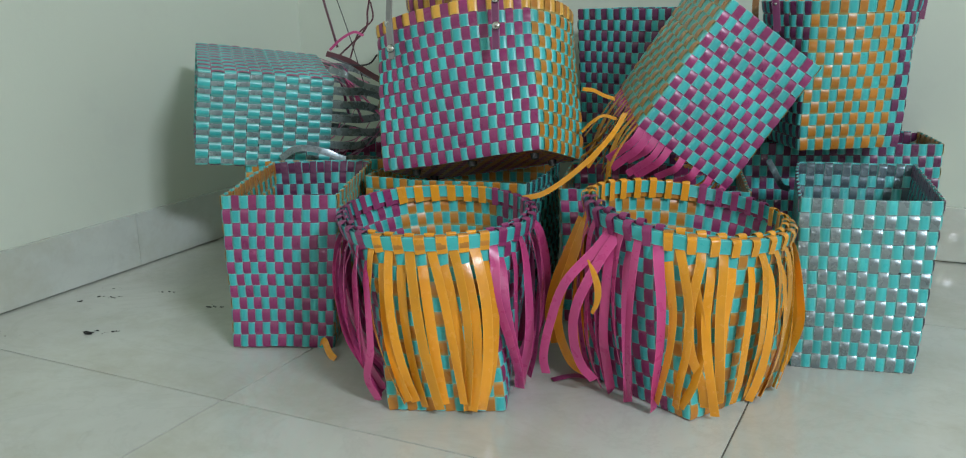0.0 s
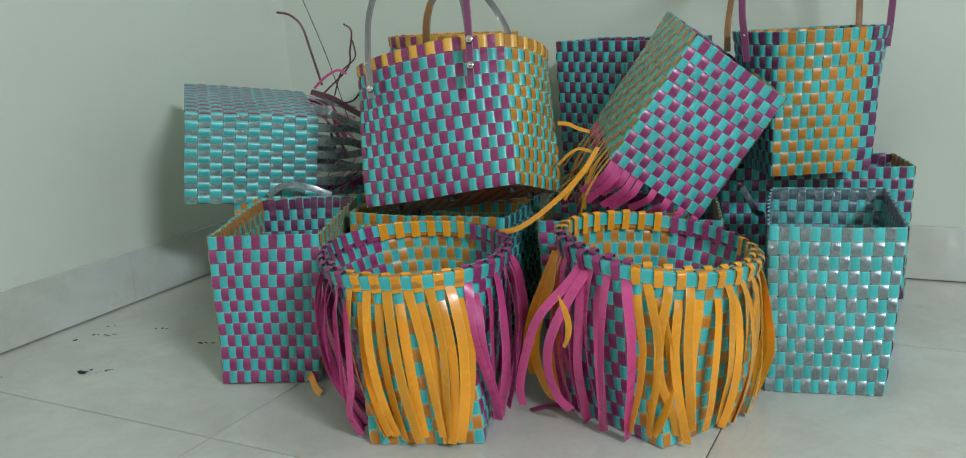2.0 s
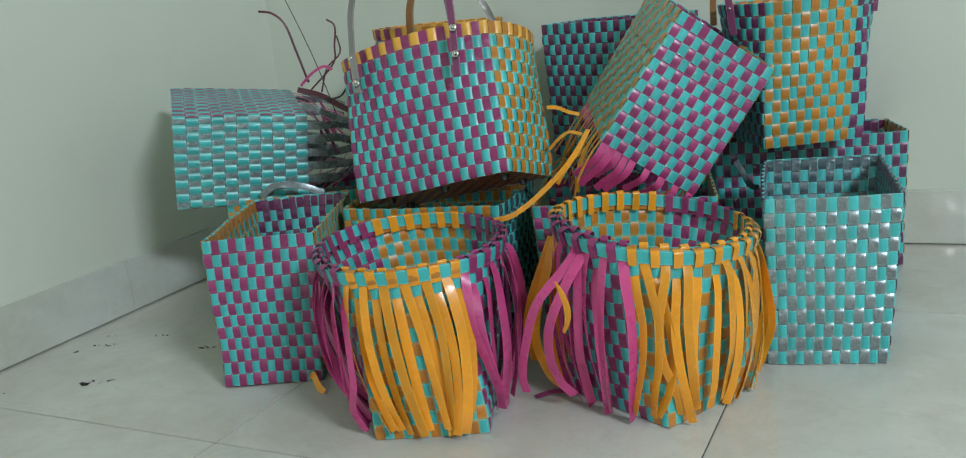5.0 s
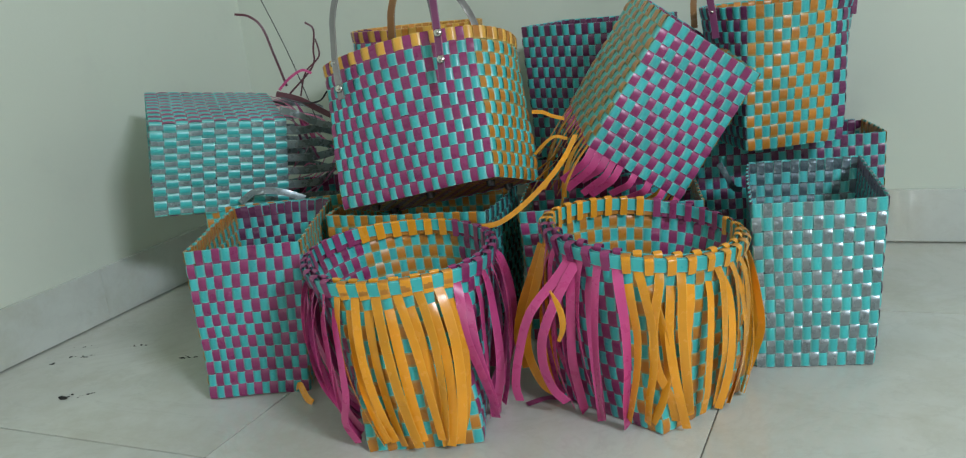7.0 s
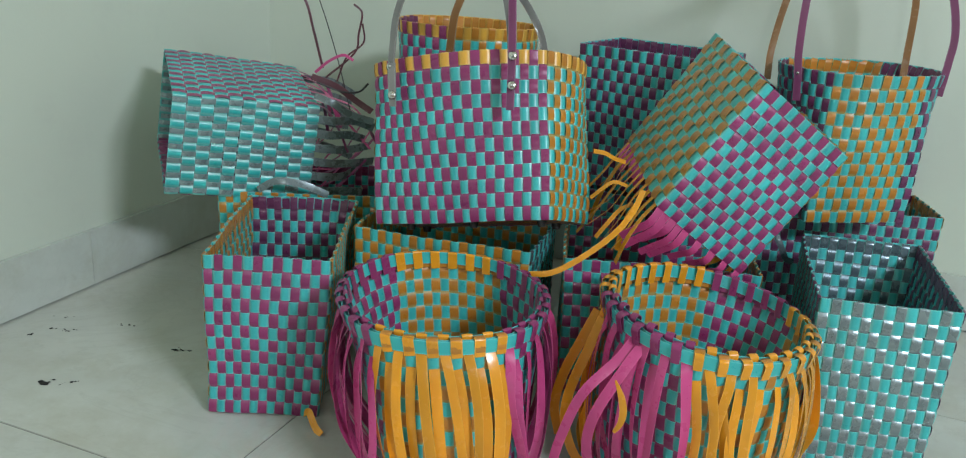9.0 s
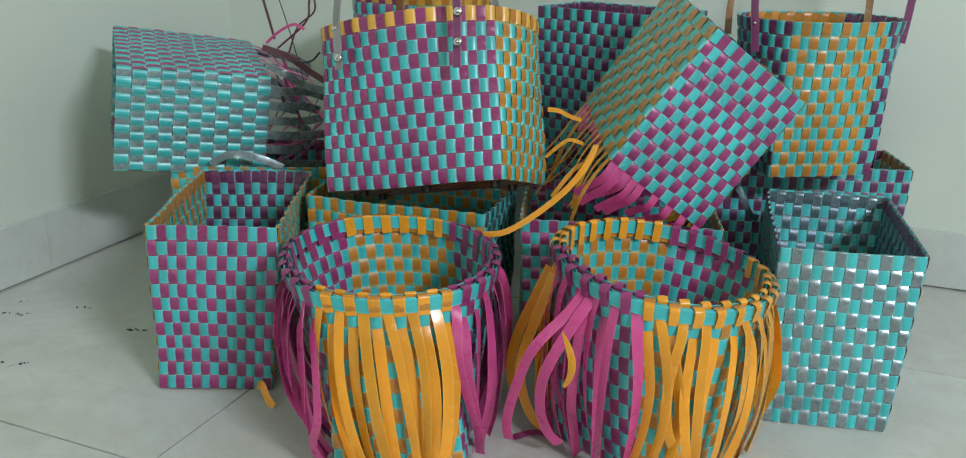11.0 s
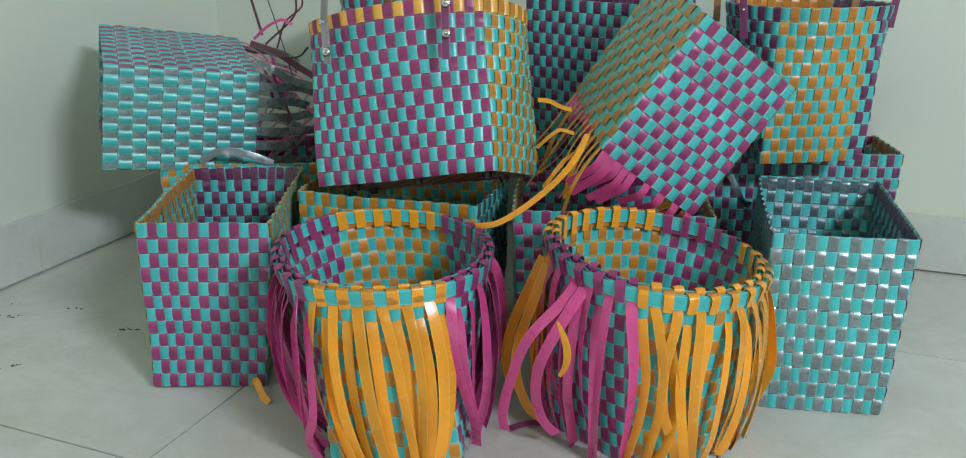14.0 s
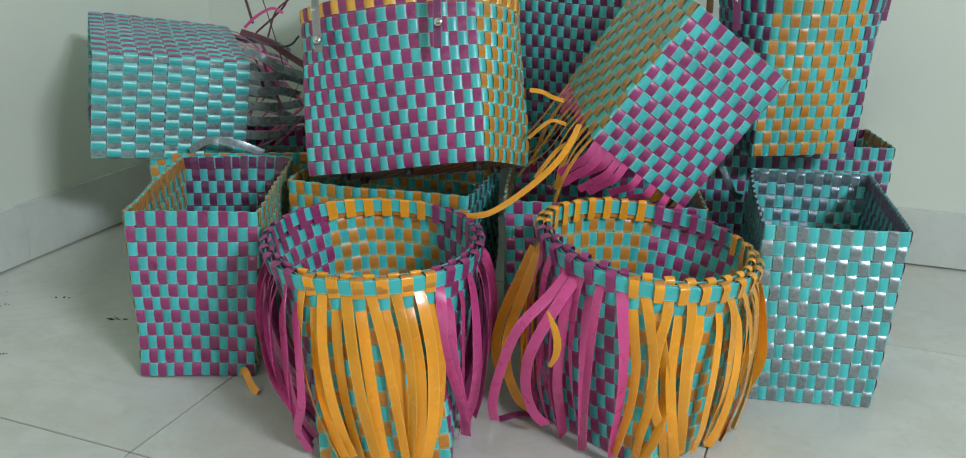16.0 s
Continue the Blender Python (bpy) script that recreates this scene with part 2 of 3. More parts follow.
class Weave:
    """The shape of a plaited basket: rectangle at the foot, rectangle or oval at the rim. s runs round the four faces, v up."""

    def __init__(self, base, top, h, nf, ns, rows, r0=0.04, r1=0.05, bend=1.0, shift=(0, 0), bulge=0.0, wobble=0.003, seed=0, tilt=(0, 0), skew=0.0, rake=0.0):
        self.skew, self.rake = skew, rake
        self.base, self.top, self.h, self.nf, self.ns, self.rows = base, top, h, nf, ns, rows
        self.r0, self.r1, self.bend, self.shift, self.bulge, self.wobble, self.seed, self.tilt = r0, r1, bend, shift, bulge, wobble, seed, tilt
        self.counts = (nf, ns, nf, ns)
        self.total = 2 * (nf + ns)

    def point(self, s, v):
        s %= 4.0
        k = int(s)
        f = s - k
        q = 2 * f - 1
        px, py = ((q, -1), (1, q), (-q, 1), (-1, -q))[k]
        w, d = (self.base[i] + (self.top[i] - self.base[i]) * v for i in (0, 1))
        run = (0, self.nf, self.nf + self.ns, 2 * self.nf + self.ns)[k] + f * self.counts[k]
        th = 2 * math.pi * (run - self.nf / 2) / self.total - math.pi / 2
        r = self.r0 + (self.r1 - self.r0) * smoothstep(v ** self.bend if v > 0 else 0)
        x = (1 - r) * px * w / 2 + r * math.cos(th) * w / 2 * 1.0
        y = (1 - r) * py * d / 2 + r * math.sin(th) * d / 2 * 1.0
        swell = 1 + self.bulge * math.sin(math.pi * min(1, max(0, v)))
        x, y = x * swell + self.shift[0] * v, y * swell + self.shift[1] * v
        x += self.skew * y
        z = self.h * v + (self.tilt[0] * x + self.tilt[1] * y) * max(0, v)
        z += self.rake * (y + self.base[1] / 2)
        if self.wobble:
            nv = noise.noise_vector(Vector((x * 9 + self.seed * 7.3, y * 9, z * 9)))
            x, y, z = x + nv.x * self.wobble, y + nv.y * self.wobble, z + nv.z * self.wobble * 0.6
        return np.array((x, y, z))

    def normal(self, s, v):
        e = 0.02
        a = self.point(s + e, v) - self.point(s - e, v)
        b = self.point(s, min(1, v + e)) - self.point(s, max(0, v - e))
        n = np.cross(a, b)
        return n / (np.linalg.norm(n) + 1e-12)

    def stakes(self):
        for k in range(4):
            for i in range(self.counts[k]):
                yield k, i, k + (i + 0.5) / self.counts[k]


def weave_sides(thing, wv, mats, hoop=TEAL, rim_hoop=None, amp=0.0021, rim=0.0014, foot=True, phase=0, thick_rim=False, corner=None, fill=1.0, loop=0.0046, rise=0.0042, loop_fill=0.95):
    """Each standing strap and each hoop as its own mesh under the basket."""
    rows, h = wv.rows, wv.h
    index = 0
    rnd = random.Random(wv.seed * 31 + 5)
    for k, i, s in wv.stakes():
        pts, nrm, bend_sheens = [], [], []
        js = s + rnd.uniform(-0.06, 0.06) / wv.counts[k]
        for j in range(rows):
            sign = 1 if (index + j + phase) % 2 == 0 else -1
            for f, o in PROFILE:
                v = (j + f) / rows
                n = wv.normal(js, v)
                off = amp * o * sign
                if thick_rim and j == rows - 1 and sign > 0:
                    off = (rim + 0.0008) * (1.0 if f > 0 else 0.35)
                pts.append(wv.point(js, v) + n * off)
                nrm.append(n)
                bend_sheens.append(1.0 if f == 0 and j > 0 else 0.0)
        n, top = wv.normal(js, 1.0), wv.point(js, 1.0)
        up = np.array((0, 0, 1.0))
        lift = 0.0012 if thick_rim else 0.0
        if (index + rows - 1 + phase) % 2 == 0:
            # bent over the rim and tucked down inside
            for a, b, c in ((1.0, -0.001, 0.0), (0.95, 0.0002 + lift, 0.4), (0.0, 0.0008 + lift, 1.0), (-0.95, 0.0002 + lift, -0.4)):
                pts.append(top + n * (rim + 0.0006) * a + up * b)
                nrm.append(n * (1 - abs(c)) + up * c if c >= 0 else -n * 0.8 + up * 0.2)
            for v in (1 - 0.4 / rows, 1 - 1.05 / rows):
                pts.append(wv.point(js, v) - n * (rim + 0.0010))
                nrm.append(-n)
        else:
            pts.append(top - up * 0.0015 - n * amp)
            nrm.append(n)
        at = 0.97 if thick_rim else 0.6
        cell = np.linalg.norm(wv.point(s + 0.5 / wv.counts[k], at) - wv.point(s - 0.5 / wv.counts[k], at))
        mat = mats[k]
        if corner and (k, i) in corner:
            mat = corner[(k, i)]
        ribbon("standing_strap", pts, nrm, cell * rnd.uniform(0.90, 0.96) * (fill if k % 2 == 0 else 1.0), mat, thing, bend_sheens=bend_sheens + [0.0] * (len(pts) - len(bend_sheens)))
        index += 1
    for j in range(rows):
        pts, nrm = [], []
        index = 0
        dz = rnd.uniform(-0.05, 0.05)
        for k, i, s in wv.stakes():
            sign = -1 if (index + j + phase) % 2 == 0 else 1
            for f, o in PROFILE:
                ss = k + (i + f) / wv.counts[k]
                v = (j + 0.5 + (dz if j < rows - 1 else 0.0)) / rows + (0.0011 / h if j == rows - 1 and not thick_rim else 0.0)
                n = wv.normal(ss, v)
                pts.append(wv.point(ss, v) + n * amp * o * sign)
                nrm.append(n)
            index += 1
        mat = hoop
        if rim_hoop and j == rows - 1:
            mat = rim_hoop
        ribbon("hoop_strap", pts, nrm, h / rows * (0.94 if j < rows - 1 else 1.0), mat, thing, bend_sheens=[1.0 if f == 0 else 0.0 for _ in wv.stakes() for f, o in PROFILE], closed=True)
    if thick_rim:
        # doubled straps that stiffen the rim; the inner one stands a little higher
        up = np.array((0, 0, 1.0))
        for name, off, lift in (("outer_rim_strap", rim - 0.0004, 0.48), ("inner_rim_strap", -0.0068, 0.34)):
            pts, nrm = [], []
            for k, i, s in wv.stakes():
                for f in (0.0, 0.5):
                    ss = k + (i + f) / wv.counts[k]
                    v = 1 - lift / rows
                    n = wv.normal(ss, v)
                    pts.append(wv.point(ss, v) + n * off)
                    nrm.append(n)
            ribbon(name, pts, nrm, h / rows * 0.86, hoop, thing, closed=True)
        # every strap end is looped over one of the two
        # orange loops take the lit copy, their top light put into the colour
        lit_loops = {id(ORANGE): LIT_ORANGE, id(MAGENTA): MAGENTA}
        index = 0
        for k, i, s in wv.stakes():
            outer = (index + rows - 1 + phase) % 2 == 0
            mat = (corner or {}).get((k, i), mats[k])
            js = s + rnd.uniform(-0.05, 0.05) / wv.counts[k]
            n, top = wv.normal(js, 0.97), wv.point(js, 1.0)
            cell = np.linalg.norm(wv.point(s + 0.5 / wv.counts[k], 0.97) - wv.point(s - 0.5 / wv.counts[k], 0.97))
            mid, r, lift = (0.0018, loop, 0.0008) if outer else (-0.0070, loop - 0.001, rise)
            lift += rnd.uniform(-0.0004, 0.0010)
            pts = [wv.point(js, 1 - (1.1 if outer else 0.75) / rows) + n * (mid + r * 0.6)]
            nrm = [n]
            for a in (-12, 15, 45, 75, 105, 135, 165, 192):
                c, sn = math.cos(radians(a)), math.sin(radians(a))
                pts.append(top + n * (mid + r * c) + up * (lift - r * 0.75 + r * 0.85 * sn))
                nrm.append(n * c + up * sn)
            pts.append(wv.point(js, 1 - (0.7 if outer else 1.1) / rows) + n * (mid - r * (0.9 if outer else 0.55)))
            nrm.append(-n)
            ribbon("rim_loop", pts, nrm, cell * loop_fill * rnd.uniform(0.96, 1.04), lit_loops[id(mat)], thing)
            index += 1
    if foot:
        weave_foot(thing, wv, mats[0], mats[1])


def weave_foot(thing, wv, mat_a, mat_b):
    """The plaited bottom, strap by strap; alike straps share a mesh."""
    w, d = wv.base
    for nx, mat, along in ((wv.nf, mat_a, "y"), (wv.ns, mat_b, "x")):
        n_other = max(4, (wv.ns if along == "y" else wv.nf) // 2 * 2)
        shared = {}
        for i in range(nx):
            a = ((i + 0.5) / nx - 0.5) * (w if along == "y" else d) * 0.985
            if i % 2 not in shared:
                pts, nrm = [], []
                for j in range(n_other + 1):
                    sign = (1 if (i + j) % 2 == 0 else -1) * (1 if along == "y" else -1)
                    for f, o in ((0.0, 0.0), (0.5, 1.0)):
                        if j + f > n_other:
                            continue
                        b = ((j + f) / n_other - 0.5) * 0.985
                        pts.append((wv.skew * b * d, b * d, 0.0016 + 0.0009 * o * sign) if along == "y" else (b * w, 0, 0.0016 + 0.0009 * o * sign))
                        nrm.append((0, 0, -1.0))
                ob = ribbon("bottom_strap", pts, nrm, (w if along == "y" else d) / nx * 0.97, mat, thing)
                shared[i % 2] = ob.data
            else:
                ob = new("bottom_strap", shared[i % 2])
                ob.parent = thing
            ob.location = (a, 0, 0) if along == "y" else (wv.skew * a, a, 0)


def basket(name, label, m, category="basket", group="woven strap baskets"):
    ob = new(name)
    ob.empty_display_size = 0.05
    ob.matrix_world = m
    return tagged(ob, label, category, group)


def loose(thing, start, normal, ways, width, mat, name="loose_strap", label="", thick=0.0005):
    """A free strap end through start and the following points, smoothed."""
    P = [np.asarray(p, float) for p in (start, *ways)]
    out = []
    ext = [2 * P[0] - P[1], *P, 2 * P[-1] - P[-2]]
    for i in range(1, len(ext) - 2):
        p0, p1, p2, p3 = ext[i - 1:i + 3]
        for t in (0, 0.2, 0.4, 0.6, 0.8):
            out.append(0.5 * (2 * p1 + (p2 - p0) * t + (2 * p0 - 5 * p1 + 4 * p2 - p3) * t * t + (3 * p1 - p0 - 3 * p2 + p3) * t ** 3))
    out.append(P[-1])
    nn = np.asarray(normal, float)
    N = [nn] * len(out) if nn.ndim == 1 else nn
    return ribbon(name, out, N, width, mat, thing, label, thick=thick)

# ---- room ----
ROOM = radians(-22.5)
UD, VD = Vector((math.cos(ROOM), math.sin(ROOM), 0)), Vector((-math.sin(ROOM), math.cos(ROOM), 0))
ROOM_M = Matrix.Rotation(ROOM, 4, "Z")
LEFT_U, TILE_U, TILE_V, TILE_P, TILE_Q = -1.23, -0.678, 0.893, 0.62, 0.587
BACK_P, BACK_A = (0.854, 1.674), -20.0


def structure(ob, label, category):
    return tagged(ob, label, category, kind="structure")


def build_room():
    # left wall runs along v, the back wall is a little out of square
    lw = part("wall_left", box_bm((LEFT_U - 0.12, -3.0, 0), (LEFT_U, 2.6, 2.7)), PLASTER)
    lw.matrix_world = ROOM_M
    structure(lw, "pale green-cream painted plaster wall with faint smears", "wall")
    bm_m = pose(*BACK_P, 0, 0, 0, BACK_A)
    bw = part("wall_back", box_bm((-2.6, 0, 0), (3.2, 0.12, 2.7)), PLASTER)
    bw.matrix_world = bm_m
    structure(bw, "pale cream painted plaster wall behind the baskets", "wall")
    # unseen walls that close the room, dull and warm to hold back bounce
    rw = part("wall_right", box_bm((2.9, -3.0, 0), (3.02, 2.0, 2.7)), BOUNCE_WALL)
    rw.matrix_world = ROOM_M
    structure(rw, "plain unseen wall, toned dull and warm to tint bounced light", "wall")
    nw = part("wall_near", box_bm((LEFT_U, -3.12, 0), (2.9, -3.0, 2.7)), BOUNCE_WALL)
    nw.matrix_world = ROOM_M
    structure(nw, "plain unseen wall, toned dull and warm to tint bounced light", "wall")
    # unseen ceiling, its warm tone added to tint the bounced light
    ce = part("ceiling", box_bm((LEFT_U - 0.1, -3.1, 2.7), (3.0, 2.6, 2.8)), BOUNCE_CEIL)
    ce.matrix_world = ROOM_M
    structure(ce, "plain unseen ceiling, toned warm to tint bounced light", "ceiling")
    fl = part("floor", box_bm((LEFT_U - 0.1, -3.1, -0.08), (3.0, 2.6, -0.0015)), GROUT)
    fl.matrix_world = ROOM_M
    structure(fl, "floor of large polished white marble tiles with thin grey joints", "floor")
    # tiles as separate slabs
    g = 0.001
    tile = box_bm((-TILE_Q / 2 + g, -TILE_P / 2 + g, -0.009), (TILE_Q / 2 - g, TILE_P / 2 - g, 0.0), 0.0006)
    first = part("floor_tile", tile, TILE, fl)
    data = first.data
    k = 0
    for i in range(-1, 7):
        for j in range(-7, 3):
            u = TILE_U + (i + 0.5) * TILE_Q
            v = TILE_V + (j + 0.5) * TILE_P
            ob = first if k == 0 else new("floor_tile", data)
            ob.parent = fl
            ob.location = (u, v, 0)
            k += 1
    # skirting in lengths
    for wall, place, count, start in (("left", ROOM_M @ pose(LEFT_U, 0, 0, 0, 0, 90), 8, -2.92), ("back", bm_m @ pose(0, 0, 0, 0, 0, 0), 9, -2.3)):
        sk = new("skirting_" + wall)
        sk.matrix_world = place
        structure(sk, "polished pale marble skirting, ten centimetres high", "skirting")
        for i in range(count):
            a = start + i * 0.6
            part("skirting_tile", box_bm((a + 0.0001, -0.009, 0.0028), (a + 0.5999, 0.0, 0.1), 0.0008), SKIRT, sk)


build_room()

# ---- baskets ----


def box_basket(label, centre, yaw, base, top, h, nf, ns, rows, mats, phase=0, seed=1, shift=(0, 0), name="box_basket", **kw):
    wkeys = {k: kw.pop(k) for k in ("r0", "r1", "bend", "bulge", "wobble", "tilt", "skew") if k in kw}
    ob = basket(name, label, pose(centre[0], centre[1], centre[2], 0, 0, yaw))
    wv = Weave(base, top, h, nf, ns, rows, shift=shift, seed=seed, **wkeys)
    weave_sides(ob, wv, mats, phase=phase, **kw)
    return ob, wv


# open box with magenta front at the end of the row
box_basket("open box basket plaited from magenta, orange and teal plastic straps", (-0.258, 1.379, 0.001), 1, (0.142, 0.25), (0.163, 0.262), 0.216, 13, 21, 12,
           (MAGENTA, ORANGE, PURPLE, ORANGE), seed=1, shift=(0.006, 0.018), wobble=0.006)
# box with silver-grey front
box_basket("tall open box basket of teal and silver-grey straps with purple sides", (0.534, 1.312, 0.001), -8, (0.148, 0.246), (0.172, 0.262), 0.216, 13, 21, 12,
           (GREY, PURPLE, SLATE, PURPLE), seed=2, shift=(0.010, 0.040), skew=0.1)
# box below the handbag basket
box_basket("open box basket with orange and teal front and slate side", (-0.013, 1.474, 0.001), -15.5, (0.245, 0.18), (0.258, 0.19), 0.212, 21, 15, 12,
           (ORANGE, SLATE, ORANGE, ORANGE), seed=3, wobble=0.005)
# box below the tilted basket
box_basket("open box basket of magenta and teal straps with orange sides", (0.278, 1.450, 0.001), -6, (0.26, 0.2), (0.270, 0.2), 0.203, 21, 17, 12,
           (MAGENTA, ORANGE, MAGENTA, ORANGE), seed=4, wobble=0.005)
# box below the oval handbag
box_basket("open box basket of dark purple and teal straps, one orange side", (0.606, 1.657, 0.001), -6, (0.298, 0.14), (0.308, 0.14), 0.228, 25, 11, 12,
           (PURPLE, ORANGE, PURPLE, PURPLE), seed=5)
# box behind the magenta one
box_basket("box basket with orange and teal sides under a basket lying down", (-0.275, 1.655, 0.001), 4, (0.24, 0.18), (0.25, 0.19), 0.212, 21, 15, 12,
           (ORANGE, ORANGE, MAGENTA, ORANGE), seed=6)
# back row
box_basket("box basket of purple and teal straps standing against the wall", (0.311, 1.735, 0.001), -33, (0.22, 0.14), (0.228, 0.15), 0.205, 19, 12, 12,
           (PURPLE, PURPLE, PURPLE, PURPLE), seed=7)
box_basket("open dark purple and teal box basket stacked against the wall", (0.311, 1.75, 0.210), -34, (0.222, 0.145), (0.236, 0.155), 0.238, 19, 12, 13,
           (PURPLE, PURPLE, PURPLE, PURPLE), seed=8)
box_basket("box basket of purple and teal straps behind the handbags", (-0.02, 1.77, 0.001), -14, (0.22, 0.16), (0.23, 0.17), 0.215, 19, 13, 12,
           (PURPLE, PURPLE, PURPLE, PURPLE), seed=9)


def inside(thing):
    inv = thing.matrix_world.inverted()
    return lambda p: np.array(inv @ Vector(p))


def round_basket(label, centre, yaw, shift, base, counts, mats, seed, tilt=(0, 0), top=(0.246, 0.246), h=0.222, colour=None, sprung=(), loop=0.0046, rise=0.0042, loop_fill=0.95):
    """A basket that goes from a square foot to a round rim, its standing straps bent back over the rim and left hanging."""
    ob = basket("round_basket", label, pose(*centre, 0, 0, yaw))
    wv = Weave(base, top, h, *counts, 12, r0=0.03, r1=0.97, bend=0.6, shift=shift, seed=seed, tilt=tilt, bulge=0.015)
    weave_sides(ob, wv, mats, rim=0.0040, amp=0.0014, thick_rim=True, corner=colour, loop=loop, rise=rise, loop_fill=loop_fill)
    rnd = random.Random(seed)
    # hanging ends take the lit copies of their woven straps
    loosemat = {id(ORANGE): LIT_ORANGE, id(MAGENTA): LIT_MAGENTA}
    index, pair = 0, 0.0
    for k, i, s in wv.stakes():
        mat = (colour or {}).get((k, i), mats[k])
        v0 = 1 - (2.02 if index % 2 else 1.02) / 12
        belly = rnd.uniform(0.001, 0.012)
        low = rnd.uniform(0.02, 0.085)
        if index % 2 == 0:
            pair = rnd.gauss(0, 0.5)
        drift = ((0.22 if index % 2 == 0 else -0.22) + pair + rnd.gauss(0, 0.12)) / wv.counts[k]
        inset = float(np.dot(wv.point(s, 0.95) - wv.point(s, 0.05), wv.normal(s, 0.3) * (1, 1, 0)))
        belly += 0.003 * (1 - index % 2) + 0.40 * max(0.0, inset)
        curl = rnd.uniform(-0.004, 0.014)
        lean = ((i + 0.5) / wv.counts[k] - 0.5) * 2.3 / wv.counts[k] * rnd.uniform(0.85, 1.1)
        index += 1
        if rnd.random() < 0.07:
            continue  # this end has been cut off
        start = wv.point(s, v0 + 0.012) + wv.normal(s, v0) * 0.0012
        ways = []
        for t in (0.10, 0.34, 0.6, 0.82, 1.0):
            v = v0 + (low - v0) * t
            ss = s + drift * t ** 0.8 + lean * math.sin(math.pi * t * 0.95) - lean * 1.0 * t * t
            n = wv.normal(ss, v)
            ways.append(wv.point(ss, v) + n * (0.003 + belly * math.sin(math.pi * (t * 0.85 + 0.05)) + max(0, curl) * t * t + rnd.uniform(0, 0.002)))
        facing = wv.normal(s, 0.93) * 0.75 + wv.normal(s + lean * 0.7, 0.5) * 0.25
        turn = rnd.gauss(0, 0.35 if k % 2 == 0 else 0.9)
        side = np.cross(facing, (0, 0, 1.0))
        count = 5 * len(ways) + 1
        normals = np.array([facing + side * turn * (q / count) * 2 for q in range(count)])
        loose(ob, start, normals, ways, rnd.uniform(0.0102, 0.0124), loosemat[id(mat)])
    # ends that have sprung away from the rest
    to = inside(ob)
    for pts, width, mat in sprung:
        q = [to(p) for p in pts]
        loose(ob, q[0], ob.matrix_world.to_3x3().inverted() @ Vector((-0.45, -1, 0.25)), q[1:], width, mat)
    return ob, wv


round_basket("unfinished round-rimmed basket, orange and magenta strap ends hanging down", (-0.003, 1.178, 0.001), 0, (-0.021, 0.018),
             (0.14, 0.235), (12, 19), (ORANGE, MAGENTA, ORANGE, MAGENTA), 11, tilt=(0, 0.03), top=(0.244, 0.252), h=0.213, loop=0.0036, rise=0.0022)


def run_colours(counts, start, runs):
    """Colour the standing straps in runs round the basket, from the strap numbered start."""
    order = [(k, i) for k in range(4) for i in range((counts[0], counts[1], counts[0], counts[1])[k])]
    out, at = {}, start
    for mat, n in runs:
        for _ in range(n):
            out[order[at % len(order)]] = mat
            at += 1
    return out


C_COUNTS = (14, 17)
round_basket("unfinished round-rimmed basket with drooping magenta and amber strap ends", (0.279, 1.166, 0.001), 40, (0.0145, 0.003),
             (0.165, 0.19), C_COUNTS, (ORANGE, MAGENTA, ORANGE, MAGENTA), 12, tilt=(-0.085, 0.135), top=(0.256, 0.232), h=0.219, loop=0.0056, loop_fill=0.8,
             colour=run_colours(C_COUNTS, 59, ((ORANGE, 22), (MAGENTA, 10), (ORANGE, 18), (MAGENTA, 12))),
             sprung=((((0.192, 1.103, 0.214), (0.172, 1.088, 0.192), (0.136, 1.080, 0.153), (0.119, 1.083, 0.104), (0.111, 1.088, 0.061), (0.114, 1.092, 0.036)), 0.0112, LIT_MAGENTA),
                     (((0.200, 1.094, 0.212), (0.176, 1.078, 0.182), (0.150, 1.075, 0.130), (0.146, 1.085, 0.085), (0.156, 1.098, 0.045), (0.172, 1.105, 0.022)), 0.012, LIT_MAGENTA),
                     (((0.163, 1.168, 0.204), (0.149, 1.165, 0.164), (0.132, 1.165, 0.108), (0.130, 1.163, 0.066), (0.145, 1.160, 0.024), (0.166, 1.155, 0.010)), 0.012, LIT_ORANGE),
                     (((0.160, 1.190, 0.204), (0.142, 1.190, 0.160), (0.126, 1.188, 0.120), (0.118, 1.185, 0.078), (0.126, 1.180, 0.040)), 0.012, LIT_ORANGE),
                     (((0.160, 1.030, 0.196), (0.167, 1.027, 0.180), (0.171, 1.027, 0.163), (0.170, 1.029, 0.147), (0.165, 1.034, 0.133)), (0.002, 0.003, 0.004, 0.005, 0.006, 0.0068, 0.0073, 0.0076, 0.0078, 0.008, 0.008, 0.008, 0.0078, 0.0074, 0.007, 0.0065, 0.006, 0.0055, 0.005, 0.0045, 0.004), LIT_ORANGE)))


